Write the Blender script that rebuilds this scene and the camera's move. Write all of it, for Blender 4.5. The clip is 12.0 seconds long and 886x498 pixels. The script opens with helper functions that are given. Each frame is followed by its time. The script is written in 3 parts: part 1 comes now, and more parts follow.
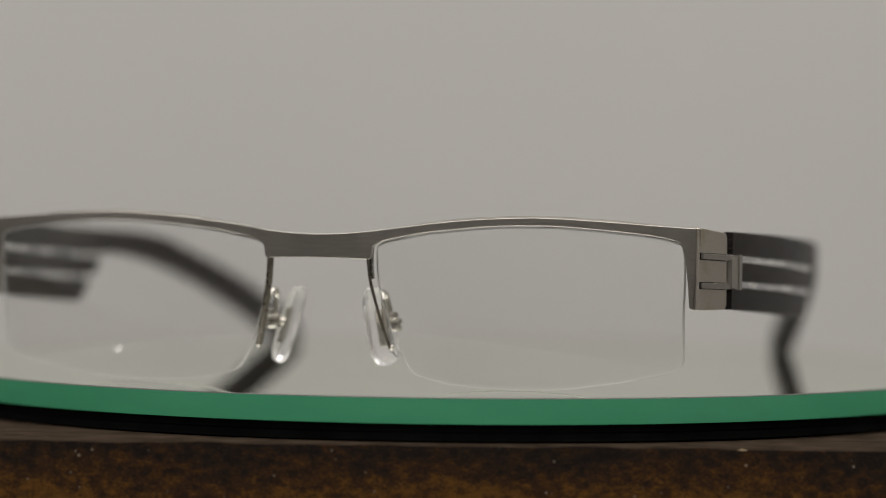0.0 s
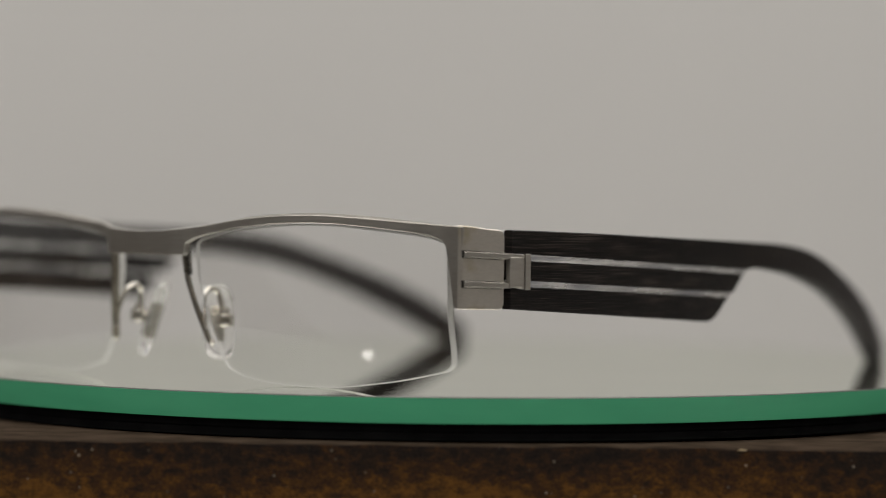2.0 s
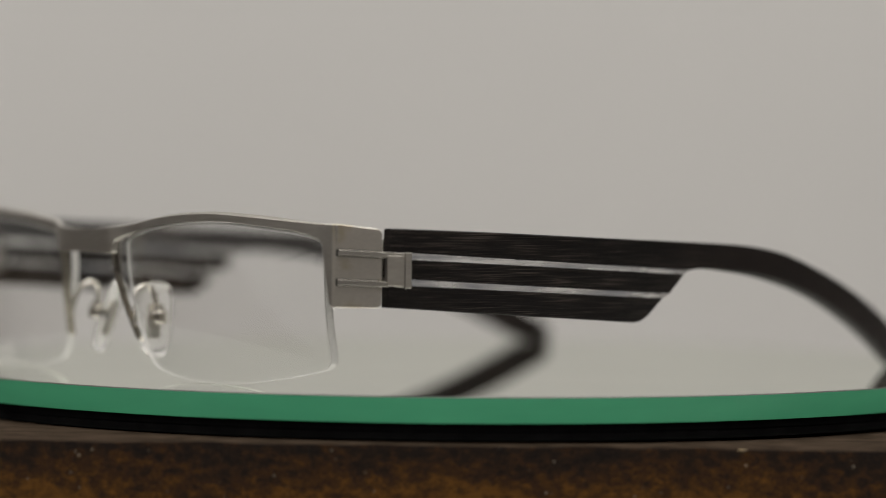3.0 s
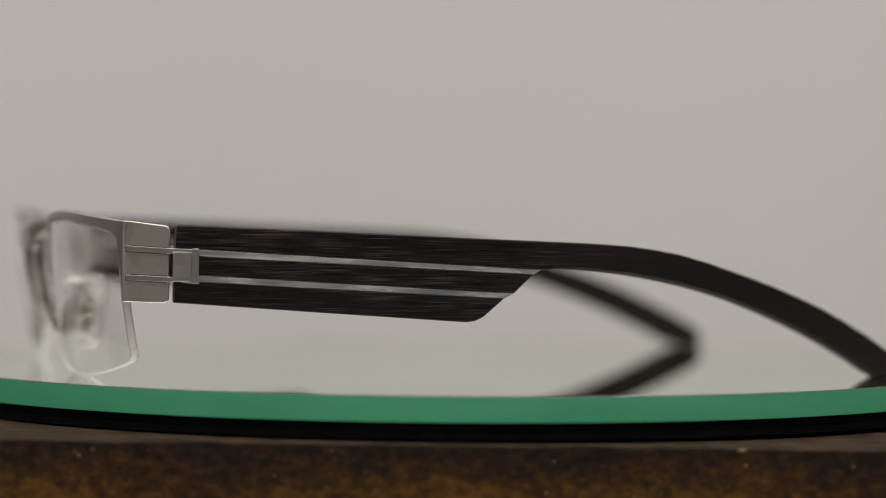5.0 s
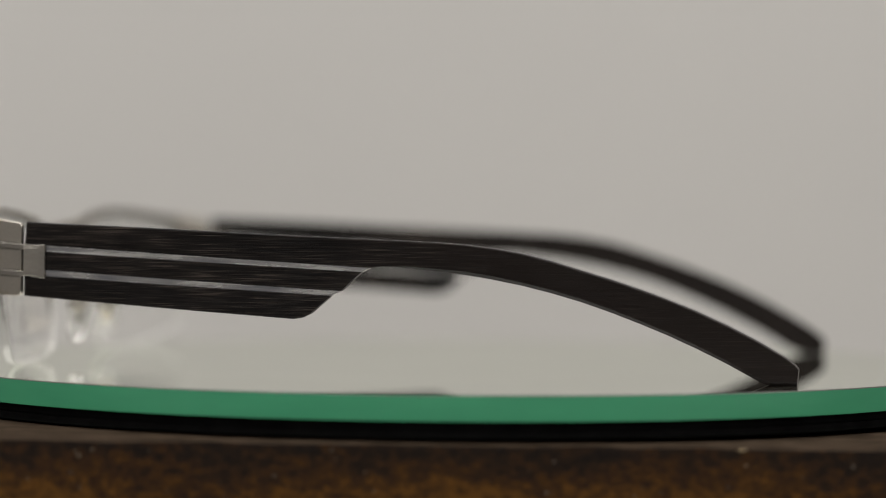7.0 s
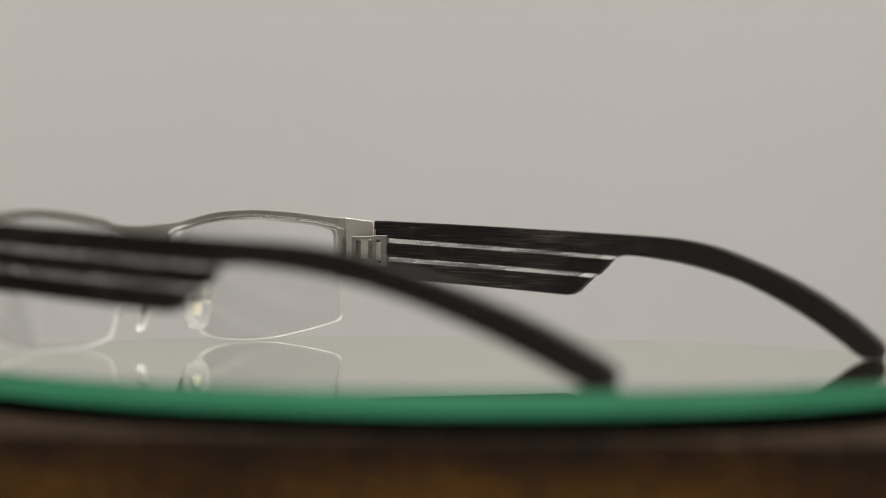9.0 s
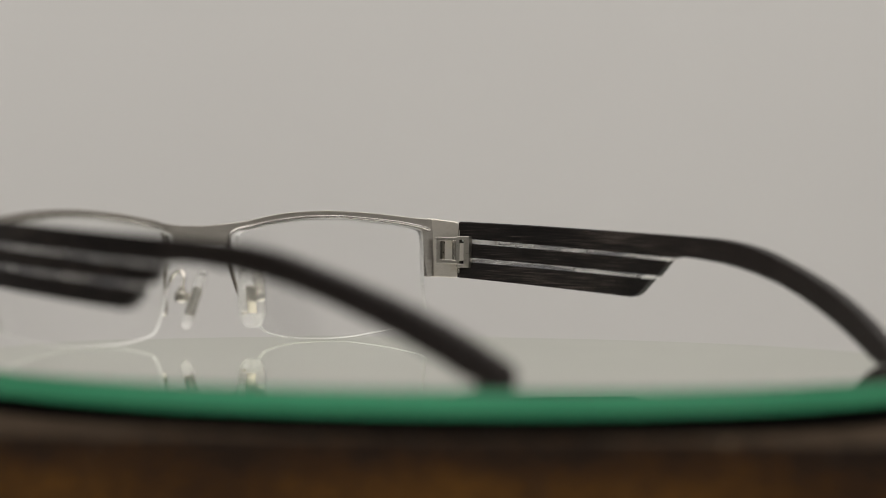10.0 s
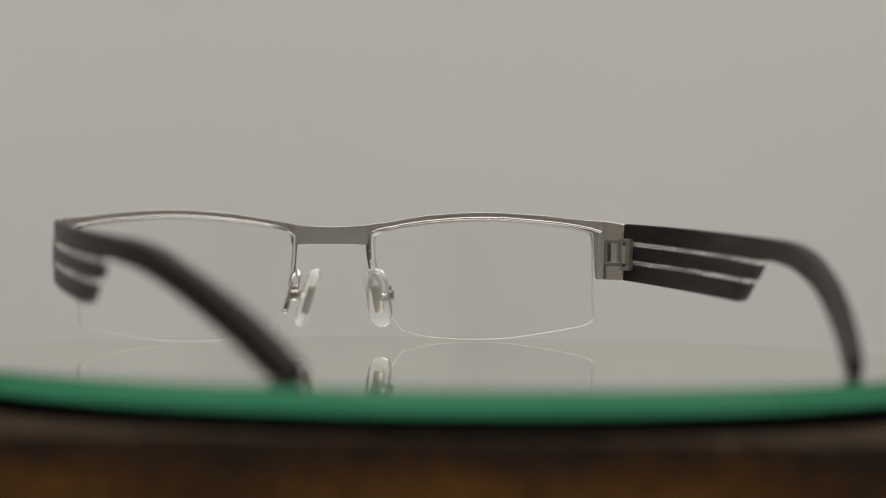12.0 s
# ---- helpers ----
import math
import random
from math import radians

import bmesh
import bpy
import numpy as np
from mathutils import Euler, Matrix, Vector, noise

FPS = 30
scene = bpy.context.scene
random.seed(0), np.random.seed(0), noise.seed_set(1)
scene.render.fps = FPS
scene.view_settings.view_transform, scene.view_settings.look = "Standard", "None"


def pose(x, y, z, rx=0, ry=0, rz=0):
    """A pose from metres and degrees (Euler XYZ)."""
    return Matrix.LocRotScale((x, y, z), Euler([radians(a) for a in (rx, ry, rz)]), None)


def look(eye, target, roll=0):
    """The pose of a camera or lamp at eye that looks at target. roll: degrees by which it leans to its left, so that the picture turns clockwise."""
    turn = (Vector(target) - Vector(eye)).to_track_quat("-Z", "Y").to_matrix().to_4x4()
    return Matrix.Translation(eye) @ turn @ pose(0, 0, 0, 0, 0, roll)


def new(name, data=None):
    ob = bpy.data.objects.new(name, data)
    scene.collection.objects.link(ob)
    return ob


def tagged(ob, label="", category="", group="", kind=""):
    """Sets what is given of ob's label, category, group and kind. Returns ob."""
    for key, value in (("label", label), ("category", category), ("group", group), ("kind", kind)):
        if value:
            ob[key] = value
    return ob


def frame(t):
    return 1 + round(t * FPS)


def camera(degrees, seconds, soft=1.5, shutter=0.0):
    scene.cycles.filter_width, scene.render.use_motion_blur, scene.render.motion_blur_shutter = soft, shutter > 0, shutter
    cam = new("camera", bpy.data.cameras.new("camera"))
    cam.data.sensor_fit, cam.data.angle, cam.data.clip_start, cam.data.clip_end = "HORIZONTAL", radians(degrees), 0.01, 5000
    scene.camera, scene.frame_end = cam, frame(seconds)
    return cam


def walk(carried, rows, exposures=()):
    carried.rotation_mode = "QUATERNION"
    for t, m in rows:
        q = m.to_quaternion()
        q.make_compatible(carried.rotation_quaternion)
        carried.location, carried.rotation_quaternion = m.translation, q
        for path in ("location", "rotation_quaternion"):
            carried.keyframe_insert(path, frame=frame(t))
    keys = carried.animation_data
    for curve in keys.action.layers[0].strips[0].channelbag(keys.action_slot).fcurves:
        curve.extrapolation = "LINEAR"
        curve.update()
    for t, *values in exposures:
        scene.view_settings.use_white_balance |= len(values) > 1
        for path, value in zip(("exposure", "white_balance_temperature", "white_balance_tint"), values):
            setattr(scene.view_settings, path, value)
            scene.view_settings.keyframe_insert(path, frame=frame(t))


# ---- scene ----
MM = 0.001

# turn of the turntable: seconds, degrees clockwise seen from above
TURN = [(0.0, 15.33), (0.5, 21.65), (1.0, 27.8), (1.5, 33.7), (2.0, 39.76), (2.5, 45.86), (3.0, 52.1),
        (4.0, 64.0), (5.0, 75.7), (5.5, 81.7), (6.0, 87.7), (6.5, 93.65), (7.0, 99.7), (8.0, 111.7),
        (9.0, 123.55), (9.5, 129.7), (10.0, 135.75), (10.5, 141.75), (11.0, 147.8), (11.5, 153.95), (12.0, 160.1)]

# ---- camera ----
cam = camera(16.969, 12.0, soft=1.05)


def aimed(x, y, z, down):
    """Camera pose at millimetres, tipped down by degrees."""
    return look(Vector((x, y, z)) * MM, Vector((x, 0.0, z + y * math.tan(radians(down)))) * MM, 0.702)


NEAR_VIEW = aimed(-1.54, -599.72, 32.355, 0.911)
FAR_VIEW = aimed(-1.13, -622.04, 34.343, 1.0415)
walk(cam, [(0.0, NEAR_VIEW), (7.2, NEAR_VIEW), (8.7, FAR_VIEW), (12.0, FAR_VIEW)],
     exposures=[(0.0, 0.09), (1.5, 0.12), (2.5, 0.22), (5.5, 0.31), (7.0, 0.31), (9.5, 0.38), (10.5, 0.31), (12.0, 0.19)])
cam.data.dof.use_dof = True
cam.data.dof.aperture_fstop = 7.3

# ---- world and lights ----
world = bpy.data.worlds.new("world")
scene.world = world
world.use_nodes = True
world.node_tree.nodes["Background"].inputs[0].default_value = (0.8, 0.78, 0.74, 1)
world.node_tree.nodes["Background"].inputs[1].default_value = 0.05


def area_lamp(name, eye, target, sx, sy, watts, colour):
    data = bpy.data.lights.new(name, "AREA")
    data.shape, data.size, data.size_y, data.energy, data.color = "RECTANGLE", sx, sy, watts, colour
    ob = new(name, data)
    ob.matrix_world = look(eye, target)
    return ob


area_lamp("ceiling_light", (0.0, -0.45, 1.46), (0.0, -0.45, 0.0), 2.6, 2.4, 46.0, (1.0, 0.965, 0.942))
small = area_lamp("small_lamp", (-0.93, -0.67, 0.447), (-0.03, -0.08, 0.0), 0.030, 0.030, 0.55, (1.0, 0.97, 0.93))
small.data.shape = "DISK"


# ---- materials ----
def material(name):
    m = bpy.data.materials.new(name)
    m.use_nodes = True
    return m, m.node_tree.nodes, m.node_tree.links, m.node_tree.nodes["Principled BSDF"]


def noise_node(nodes, links, scale, stretch=(1, 1, 1), detail=4.0):
    tc = nodes.new("ShaderNodeTexCoord")
    mp = nodes.new("ShaderNodeMapping")
    mp.inputs["Scale"].default_value = stretch
    tx = nodes.new("ShaderNodeTexNoise")
    tx.inputs["Scale"].default_value, tx.inputs["Detail"].default_value = scale, detail
    links.new(tc.outputs["Object"], mp.inputs["Vector"])
    links.new(mp.outputs["Vector"], tx.inputs["Vector"])
    return tx


def ramp(nodes, links, source, stops):
    r = nodes.new("ShaderNodeValToRGB")
    while len(r.color_ramp.elements) < len(stops):
        r.color_ramp.elements.new(0.5)
    for e, (p, c) in zip(r.color_ramp.elements, stops):
        e.position, e.color = p, (*c, 1)
    links.new(source, r.inputs["Fac"])
    return r


def bump(nodes, links, source, bsdf, strength, distance):
    b = nodes.new("ShaderNodeBump")
    b.inputs["Strength"].default_value, b.inputs["Distance"].default_value = strength, distance
    links.new(source, b.inputs["Height"])
    links.new(b.outputs["Normal"], bsdf.inputs["Normal"])


def grey(v):
    return (v, v, v)


def metal(name, colour, rough, stretch, scale=900.0, strength=0.12, stain=0.0):
    m, n, l, b = material(name)
    b.inputs["Metallic"].default_value = 1.0
    t = noise_node(n, l, scale, stretch)
    dark = tuple(0.86 * c for c in colour)
    r = ramp(n, l, t.outputs["Fac"], [(0.3, dark), (0.7, colour)])
    if stain:
        # yellowed patches of old lacquer
        spots = noise_node(n, l, 230.0, detail=5.0)
        fac = ramp(n, l, spots.outputs["Fac"], [(0.54, grey(0.0)), (0.68, grey(stain))])
        mx = n.new("ShaderNodeMixRGB")
        l.new(fac.outputs["Color"], mx.inputs["Fac"])
        l.new(r.outputs["Color"], mx.inputs["Color1"])
        mx.inputs["Color2"].default_value = (0.36, 0.29, 0.15, 1)
        l.new(mx.outputs["Color"], b.inputs["Base Color"])
    else:
        l.new(r.outputs["Color"], b.inputs["Base Color"])
    q = ramp(n, l, t.outputs["Fac"], [(0.3, grey(rough * 0.85)), (0.7, grey(rough * 1.2))])
    l.new(q.outputs["Color"], b.inputs["Roughness"])
    bump(n, l, t.outputs["Fac"], b, strength, 0.0001)
    return m


def plain(name, colour, rough, scale=60.0, spread=0.12, strength=0.05, gloss=0.5):
    m, n, l, b = material(name)
    t = noise_node(n, l, scale, detail=6.0)
    lo, hi = tuple(c * (1 - spread) for c in colour), tuple(min(1, c * (1 + spread)) for c in colour)
    r = ramp(n, l, t.outputs["Fac"], [(0.3, lo), (0.7, hi)])
    l.new(r.outputs["Color"], b.inputs["Base Color"])
    b.inputs["Roughness"].default_value = rough
    b.inputs["Specular IOR Level"].default_value = gloss
    if gloss < 0.1:
        b.inputs["IOR"].default_value = 1.06
    bump(n, l, t.outputs["Fac"], b, strength, 0.001)
    return m


brushed = metal("brushed_steel", (0.40, 0.378, 0.342), 0.36, (0.25, 1, 2.5))
plate_steel = metal("satin_end_plate", (0.555, 0.52, 0.465), 0.36, (1, 0.4, 2.5), scale=2200.0, stain=0.45)
nasal_steel = metal("dark_nasal_wire", (0.22, 0.20, 0.165), 0.3, (1, 1, 1))
clasp_steel = metal("dull_clasp_plate", (0.42, 0.395, 0.355), 0.4, (1, 0.4, 2.5))
hinge_steel = metal("grey_hinge_steel", (0.31, 0.29, 0.26), 0.32, (1, 0.4, 2.5), scale=2000.0)
end_steel = metal("bright_inlay_end", (0.92, 0.90, 0.87), 0.5, (1, 1, 1))
rim_steel = metal("satin_rim_wire", (0.42, 0.40, 0.37), 0.24, (1, 1, 1))
bright_steel = metal("polished_wire", (0.66, 0.63, 0.57), 0.16, (1, 1, 1))


def inlay_material():
    m, n, l, b = material("silver_inlay")
    b.inputs["Metallic"].default_value = 1.0
    # Bluish to pale mottling puts uneven reflections into the base colour.
    t = noise_node(n, l, 420.0, (0.5, 0.16, 1.6), 6.0)
    r = ramp(n, l, t.outputs["Fac"], [(0.36, (0.42, 0.43, 0.47)), (0.50, (0.70, 0.70, 0.70)), (0.62, (0.95, 0.945, 0.93))])
    l.new(r.outputs["Color"], b.inputs["Base Color"])
    q = ramp(n, l, t.outputs["Fac"], [(0.35, grey(0.2)), (0.65, grey(0.32))])
    l.new(q.outputs["Color"], b.inputs["Roughness"])
    bump(n, l, t.outputs["Fac"], b, 0.25, 0.0004)
    return m


inlay_steel = inlay_material()
gold_core = metal("pad_core_metal", (0.36, 0.33, 0.27), 0.16, (1, 1, 1))


def ebony_material():
    """Dark oiled wood: open grain on the flat bars, rubbed smooth on the curved ends."""
    m, n, l, b = material("dark_ebony_wood")
    t = noise_node(n, l, 10500.0, (0.022, 0.010, 1.0), 2.0)
    big = noise_node(n, l, 120.0, (0.3, 0.25, 1.0), 4.0)
    mul = n.new("ShaderNodeMath")
    mul.operation = "MULTIPLY_ADD"
    l.new(big.outputs["Fac"], mul.inputs[0])
    mul.inputs[1].default_value = 0.35
    l.new(t.outputs["Fac"], mul.inputs[2])
    tc = n.new("ShaderNodeTexCoord")
    sep = n.new("ShaderNodeSeparateXYZ")
    l.new(tc.outputs["Object"], sep.inputs[0])
    rub = n.new("ShaderNodeMapRange")
    rub.inputs["From Min"].default_value, rub.inputs["From Max"].default_value = 0.060, 0.092
    rub.inputs["To Min"].default_value, rub.inputs["To Max"].default_value = 0.0, 0.85
    l.new(sep.outputs["Y"], rub.inputs["Value"])
    r = ramp(n, l, mul.outputs[0], [(0.50, (0.0014, 0.0011, 0.0011)), (0.65, (0.0036, 0.0027, 0.0024)), (0.76, (0.014, 0.0106, 0.009)), (0.88, (0.072, 0.057, 0.048))])
    mx = n.new("ShaderNodeMixRGB")
    l.new(rub.outputs["Result"], mx.inputs["Fac"])
    l.new(r.outputs["Color"], mx.inputs["Color1"])
    mx.inputs["Color2"].default_value = (0.0075, 0.0048, 0.0038, 1)
    l.new(mx.outputs["Color"], b.inputs["Base Color"])
    q = ramp(n, l, t.outputs["Fac"], [(0.35, grey(0.32)), (0.65, grey(0.46))])
    l.new(q.outputs["Color"], b.inputs["Roughness"])
    b.inputs["Specular IOR Level"].default_value = 0.14
    bump(n, l, t.outputs["Fac"], b, 0.45, 0.0002)
    return m


ebony = ebony_material()


def lens_material():
    m, n, l, b = material("clear_lens")
    b.inputs["Base Color"].default_value = (0.996, 0.998, 0.994, 1)
    b.inputs["Roughness"].default_value = 0.0
    b.inputs["IOR"].default_value = 1.6
    b.inputs["Transmission Weight"].default_value = 1.0
    return m


lens_clear = lens_material()


def frosted(name, colour, rough, through_weight):
    m, n, l, b = material(name)
    t = noise_node(n, l, 1200.0)
    r = ramp(n, l, t.outputs["Fac"], [(0.3, tuple(0.93 * c for c in colour)), (0.7, colour)])
    l.new(r.outputs["Color"], b.inputs["Base Color"])
    b.inputs["Roughness"].default_value = rough
    b.inputs["IOR"].default_value = 1.38
    b.inputs["Transmission Weight"].default_value = through_weight
    return m


def edge_material():
    m, n, l, b = material("frosted_lens_edge")
    t = noise_node(n, l, 1200.0)
    r = ramp(n, l, t.outputs["Fac"], [(0.3, (0.53, 0.525, 0.50)), (0.7, (0.61, 0.605, 0.575))])
    tr = n.new("ShaderNodeBsdfTranslucent")
    mx = n.new("ShaderNodeMixShader")
    mx.inputs[0].default_value = 0.25
    l.new(r.outputs["Color"], b.inputs["Base Color"])
    l.new(r.outputs["Color"], tr.inputs["Color"])
    b.inputs["Roughness"].default_value = 0.3
    l.new(b.outputs[0], mx.inputs[1])
    l.new(tr.outputs[0], mx.inputs[2])
    l.new(mx.outputs[0], n["Material Output"].inputs["Surface"])
    return m


lens_rim = edge_material()
silicone = frosted("clear_silicone", (0.97, 0.965, 0.945), 0.14, 0.90)


def disc_material():
    """Silvered glass: it mirrors with a faint green loss at every angle."""
    m, n, l, b = material("mirror_glass")
    t = noise_node(n, l, 25.0, detail=6.0)
    r = ramp(n, l, t.outputs["Fac"], [(0.3, (0.895, 0.915, 0.868)), (0.7, (0.92, 0.94, 0.893))])
    g = n.new("ShaderNodeBsdfGlossy")
    l.new(r.outputs["Color"], g.inputs["Color"])
    g.inputs["Roughness"].default_value = 0.008
    l.new(g.outputs[0], n["Material Output"].inputs["Surface"])
    n.remove(b)
    return m


disc_top = disc_material()


def green_edge_material():
    m, n, l, b = material("green_glass_edge")
    t = noise_node(n, l, 40.0, (1, 1, 4), 5.0)
    r = ramp(n, l, t.outputs["Fac"], [(0.3, (0.057, 0.325, 0.168)), (0.7, (0.070, 0.37, 0.192))])
    l.new(r.outputs["Color"], b.inputs["Base Color"])
    b.inputs["Roughness"].default_value = 0.22
    return m


disc_edge = green_edge_material()
arris = plain("ground_glass_arris", (0.045, 0.05, 0.04), 0.4, 300.0, 0.3)
black_rubber = plain("black_base", (0.006, 0.006, 0.006), 0.9, 200.0, 0.3, gloss=0.05)
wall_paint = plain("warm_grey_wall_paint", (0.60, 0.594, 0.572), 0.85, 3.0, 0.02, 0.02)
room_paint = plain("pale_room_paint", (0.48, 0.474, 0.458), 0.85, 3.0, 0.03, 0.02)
# Dimness of the camera side, put into the wall colour for the reflections.
dim_side = plain("dim_side_wall_tone", (0.29, 0.288, 0.281), 0.85, 3.0, 0.05, 0.02)
ceiling_paint = plain("white_ceiling_paint", (0.8, 0.79, 0.76), 0.9, 3.0, 0.02)
floor_wood = plain("brown_floor", (0.14, 0.12, 0.10), 0.5, 8.0, 0.3)


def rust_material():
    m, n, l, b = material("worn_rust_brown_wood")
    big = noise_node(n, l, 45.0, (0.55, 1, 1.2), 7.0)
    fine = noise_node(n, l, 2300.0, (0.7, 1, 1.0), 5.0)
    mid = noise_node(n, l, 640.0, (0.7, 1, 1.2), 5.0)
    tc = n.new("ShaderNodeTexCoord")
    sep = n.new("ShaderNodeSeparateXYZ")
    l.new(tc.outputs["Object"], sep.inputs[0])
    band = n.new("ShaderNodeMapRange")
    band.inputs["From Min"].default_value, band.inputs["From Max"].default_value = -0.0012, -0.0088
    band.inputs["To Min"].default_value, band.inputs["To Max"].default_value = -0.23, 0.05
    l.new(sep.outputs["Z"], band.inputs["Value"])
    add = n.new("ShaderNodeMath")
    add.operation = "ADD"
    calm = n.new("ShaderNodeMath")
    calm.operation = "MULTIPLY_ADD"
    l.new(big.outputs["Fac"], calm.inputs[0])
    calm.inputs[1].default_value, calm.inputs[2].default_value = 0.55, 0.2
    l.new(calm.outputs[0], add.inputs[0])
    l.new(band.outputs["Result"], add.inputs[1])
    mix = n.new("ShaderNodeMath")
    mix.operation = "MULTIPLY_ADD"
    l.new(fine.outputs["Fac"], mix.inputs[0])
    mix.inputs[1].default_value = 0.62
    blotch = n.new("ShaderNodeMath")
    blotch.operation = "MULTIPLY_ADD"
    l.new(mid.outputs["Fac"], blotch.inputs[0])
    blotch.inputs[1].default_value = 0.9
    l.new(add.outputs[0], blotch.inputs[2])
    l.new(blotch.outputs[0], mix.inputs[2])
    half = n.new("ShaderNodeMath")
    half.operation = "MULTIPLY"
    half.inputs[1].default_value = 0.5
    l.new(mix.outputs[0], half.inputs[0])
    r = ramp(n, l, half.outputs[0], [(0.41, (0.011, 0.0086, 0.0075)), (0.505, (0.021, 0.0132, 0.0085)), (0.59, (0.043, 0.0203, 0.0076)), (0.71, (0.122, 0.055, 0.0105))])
    vor = n.new("ShaderNodeTexVoronoi")
    vor.inputs["Scale"].default_value = 420.0
    l.new(tc.outputs["Object"], vor.inputs["Vector"])
    dots = ramp(n, l, vor.outputs["Distance"], [(0.06, grey(1.0)), (0.13, grey(0.0))])
    gate = noise_node(n, l, 150.0)
    sel = ramp(n, l, gate.outputs["Fac"], [(0.46, grey(0.0)), (0.62, grey(0.5))])
    mul = n.new("ShaderNodeMath")
    mul.operation = "MULTIPLY"
    l.new(dots.outputs["Color"], mul.inputs[0])
    l.new(sel.outputs["Color"], mul.inputs[1])
    mx = n.new("ShaderNodeMixRGB")
    l.new(mul.outputs[0], mx.inputs["Fac"])
    l.new(r.outputs["Color"], mx.inputs["Color1"])
    mx.inputs["Color2"].default_value = (0.42, 0.36, 0.27, 1)
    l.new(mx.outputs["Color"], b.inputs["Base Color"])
    b.inputs["Roughness"].default_value = 0.7
    b.inputs["IOR"].default_value = 1.2
    bump(n, l, fine.outputs["Fac"], b, 0.4, 0.0006)
    return m


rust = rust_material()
chip_wood = plain("bare_chipped_wood", (0.20, 0.15, 0.08), 0.8, 900.0, 0.5, 0.3)
table_top_wood = plain("worn_brown_top", (0.036, 0.026, 0.018), 0.8, 160.0, 0.4, gloss=0.08)


# ---- mesh helpers ----
def part(name, bm, mat, parent, label="", smooth=0.0):
    bmesh.ops.recalc_face_normals(bm, faces=bm.faces)
    mesh = bpy.data.meshes.new(name)
    bm.to_mesh(mesh)
    bm.free()
    for mt in (mat if isinstance(mat, (list, tuple)) else [mat]):
        mesh.materials.append(mt)
    if smooth:
        mesh.shade_smooth()
        mesh.set_sharp_from_angle(angle=radians(smooth))
    ob = new(name, mesh)
    ob.parent = parent
    if label:
        tagged(ob, label)
    return ob


def box(bm, x0, x1, y0, y1, z0, z1, bevel=0.0):
    r = bmesh.ops.create_cube(bm, size=1.0, matrix=Matrix.Translation(((x0 + x1) / 2, (y0 + y1) / 2, (z0 + z1) / 2)) @ Matrix.Diagonal((x1 - x0, y1 - y0, z1 - z0, 1)))
    if bevel:
        es = {e for v in r["verts"] for e in v.link_edges}
        bmesh.ops.bevel(bm, geom=list(es), offset=bevel, segments=2, affect="EDGES", profile=0.5)


def along(pts, u):
    """Value of the polyline pts [(u, v)] at u."""
    return float(np.interp(u, [p[0] for p in pts], [p[1] for p in pts]))


def smooth_line(pts, per=4):
    """Catmull-Rom through the points, in any dimension."""
    p = [Vector(q) for q in pts]
    p = [p[0] * 2 - p[1]] + p + [p[-1] * 2 - p[-2]]
    out = []
    for i in range(1, len(p) - 2):
        for k in range(per):
            t = k / per
            a, b, c, d = p[i - 1], p[i], p[i + 1], p[i + 2]
            out.append(0.5 * ((2 * b) + (c - a) * t + (2 * a - 5 * b + 4 * c - d) * t * t + (3 * b - a - 3 * c + d) * t ** 3))
    out.append(p[-2])
    return out


def dense(pts, n):
    out = []
    for a, b in zip(pts, pts[1:]):
        for k in range(n):
            t = k / n
            out.append(tuple(a[i] + (b[i] - a[i]) * t for i in range(len(a))))
    return out + [tuple(pts[-1])]


def loft(bm, rings, closed=False):
    """A closed solid from rings of equal length."""
    vs = [[bm.verts.new(Vector(p) * MM) for p in ring] for ring in rings]
    n = len(rings[0])
    pairs = list(zip(vs, vs[1:])) + ([(vs[-1], vs[0])] if closed else [])
    for a, b in pairs:
        for i in range(n):
            j = (i + 1) % n
            bm.faces.new((a[i], a[j], b[j], b[i]))
    if not closed:
        bm.faces.new(vs[0])
        bm.faces.new(vs[-1])


def tube(bm, pts, radius, seg=10):
    """A round wire through points in millimetres."""
    rings = []
    pts = [Vector(p) for p in pts]
    ref = Vector((0.31, 0.17, 0.93)).normalized()
    for i, p in enumerate(pts):
        d = (pts[min(i + 1, len(pts) - 1)] - pts[max(i - 1, 0)]).normalized()
        a = d.cross(ref)
        a = a.normalized() if a.length > 1e-3 else d.orthogonal().normalized()
        c = d.cross(a)
        rings.append([p + (a * math.cos(2 * math.pi * k / seg) + c * math.sin(2 * math.pi * k / seg)) * radius for k in range(seg)])
    loft(bm, rings)


def slab(bm, top, bottom, surface, thick, cham_top=0.2, cham_low=0.2):
    """A bent plate between two lines [(u, z)]. surface(u, z, depth) gives the place; depth runs from the outer face inwards."""
    rings = []
    for (ut, zt), (ub, zb) in zip(top, bottom):
        h = math.hypot(ut - ub, zt - zb)
        th = thick((ut + ub) / 2) if callable(thick) else thick
        low_cut = cham_low((ut + ub) / 2) if callable(cham_low) else cham_low
        ct, cl = min(cham_top / h, 0.45), min(low_cut / h, 0.45)

        def at(k, depth):
            return surface(ub + (ut - ub) * k, zb + (zt - zb) * k, depth)

        rings.append([at(cl, 0), at(0.5, 0), at(1 - ct, 0), at(1, cham_top), at(1, th - cham_top), at(1 - ct, th),
                      at(cl, th), at(0, th - min(low_cut, th * 0.4)), at(0, min(low_cut, th * 0.4))])
    loft(bm, rings)


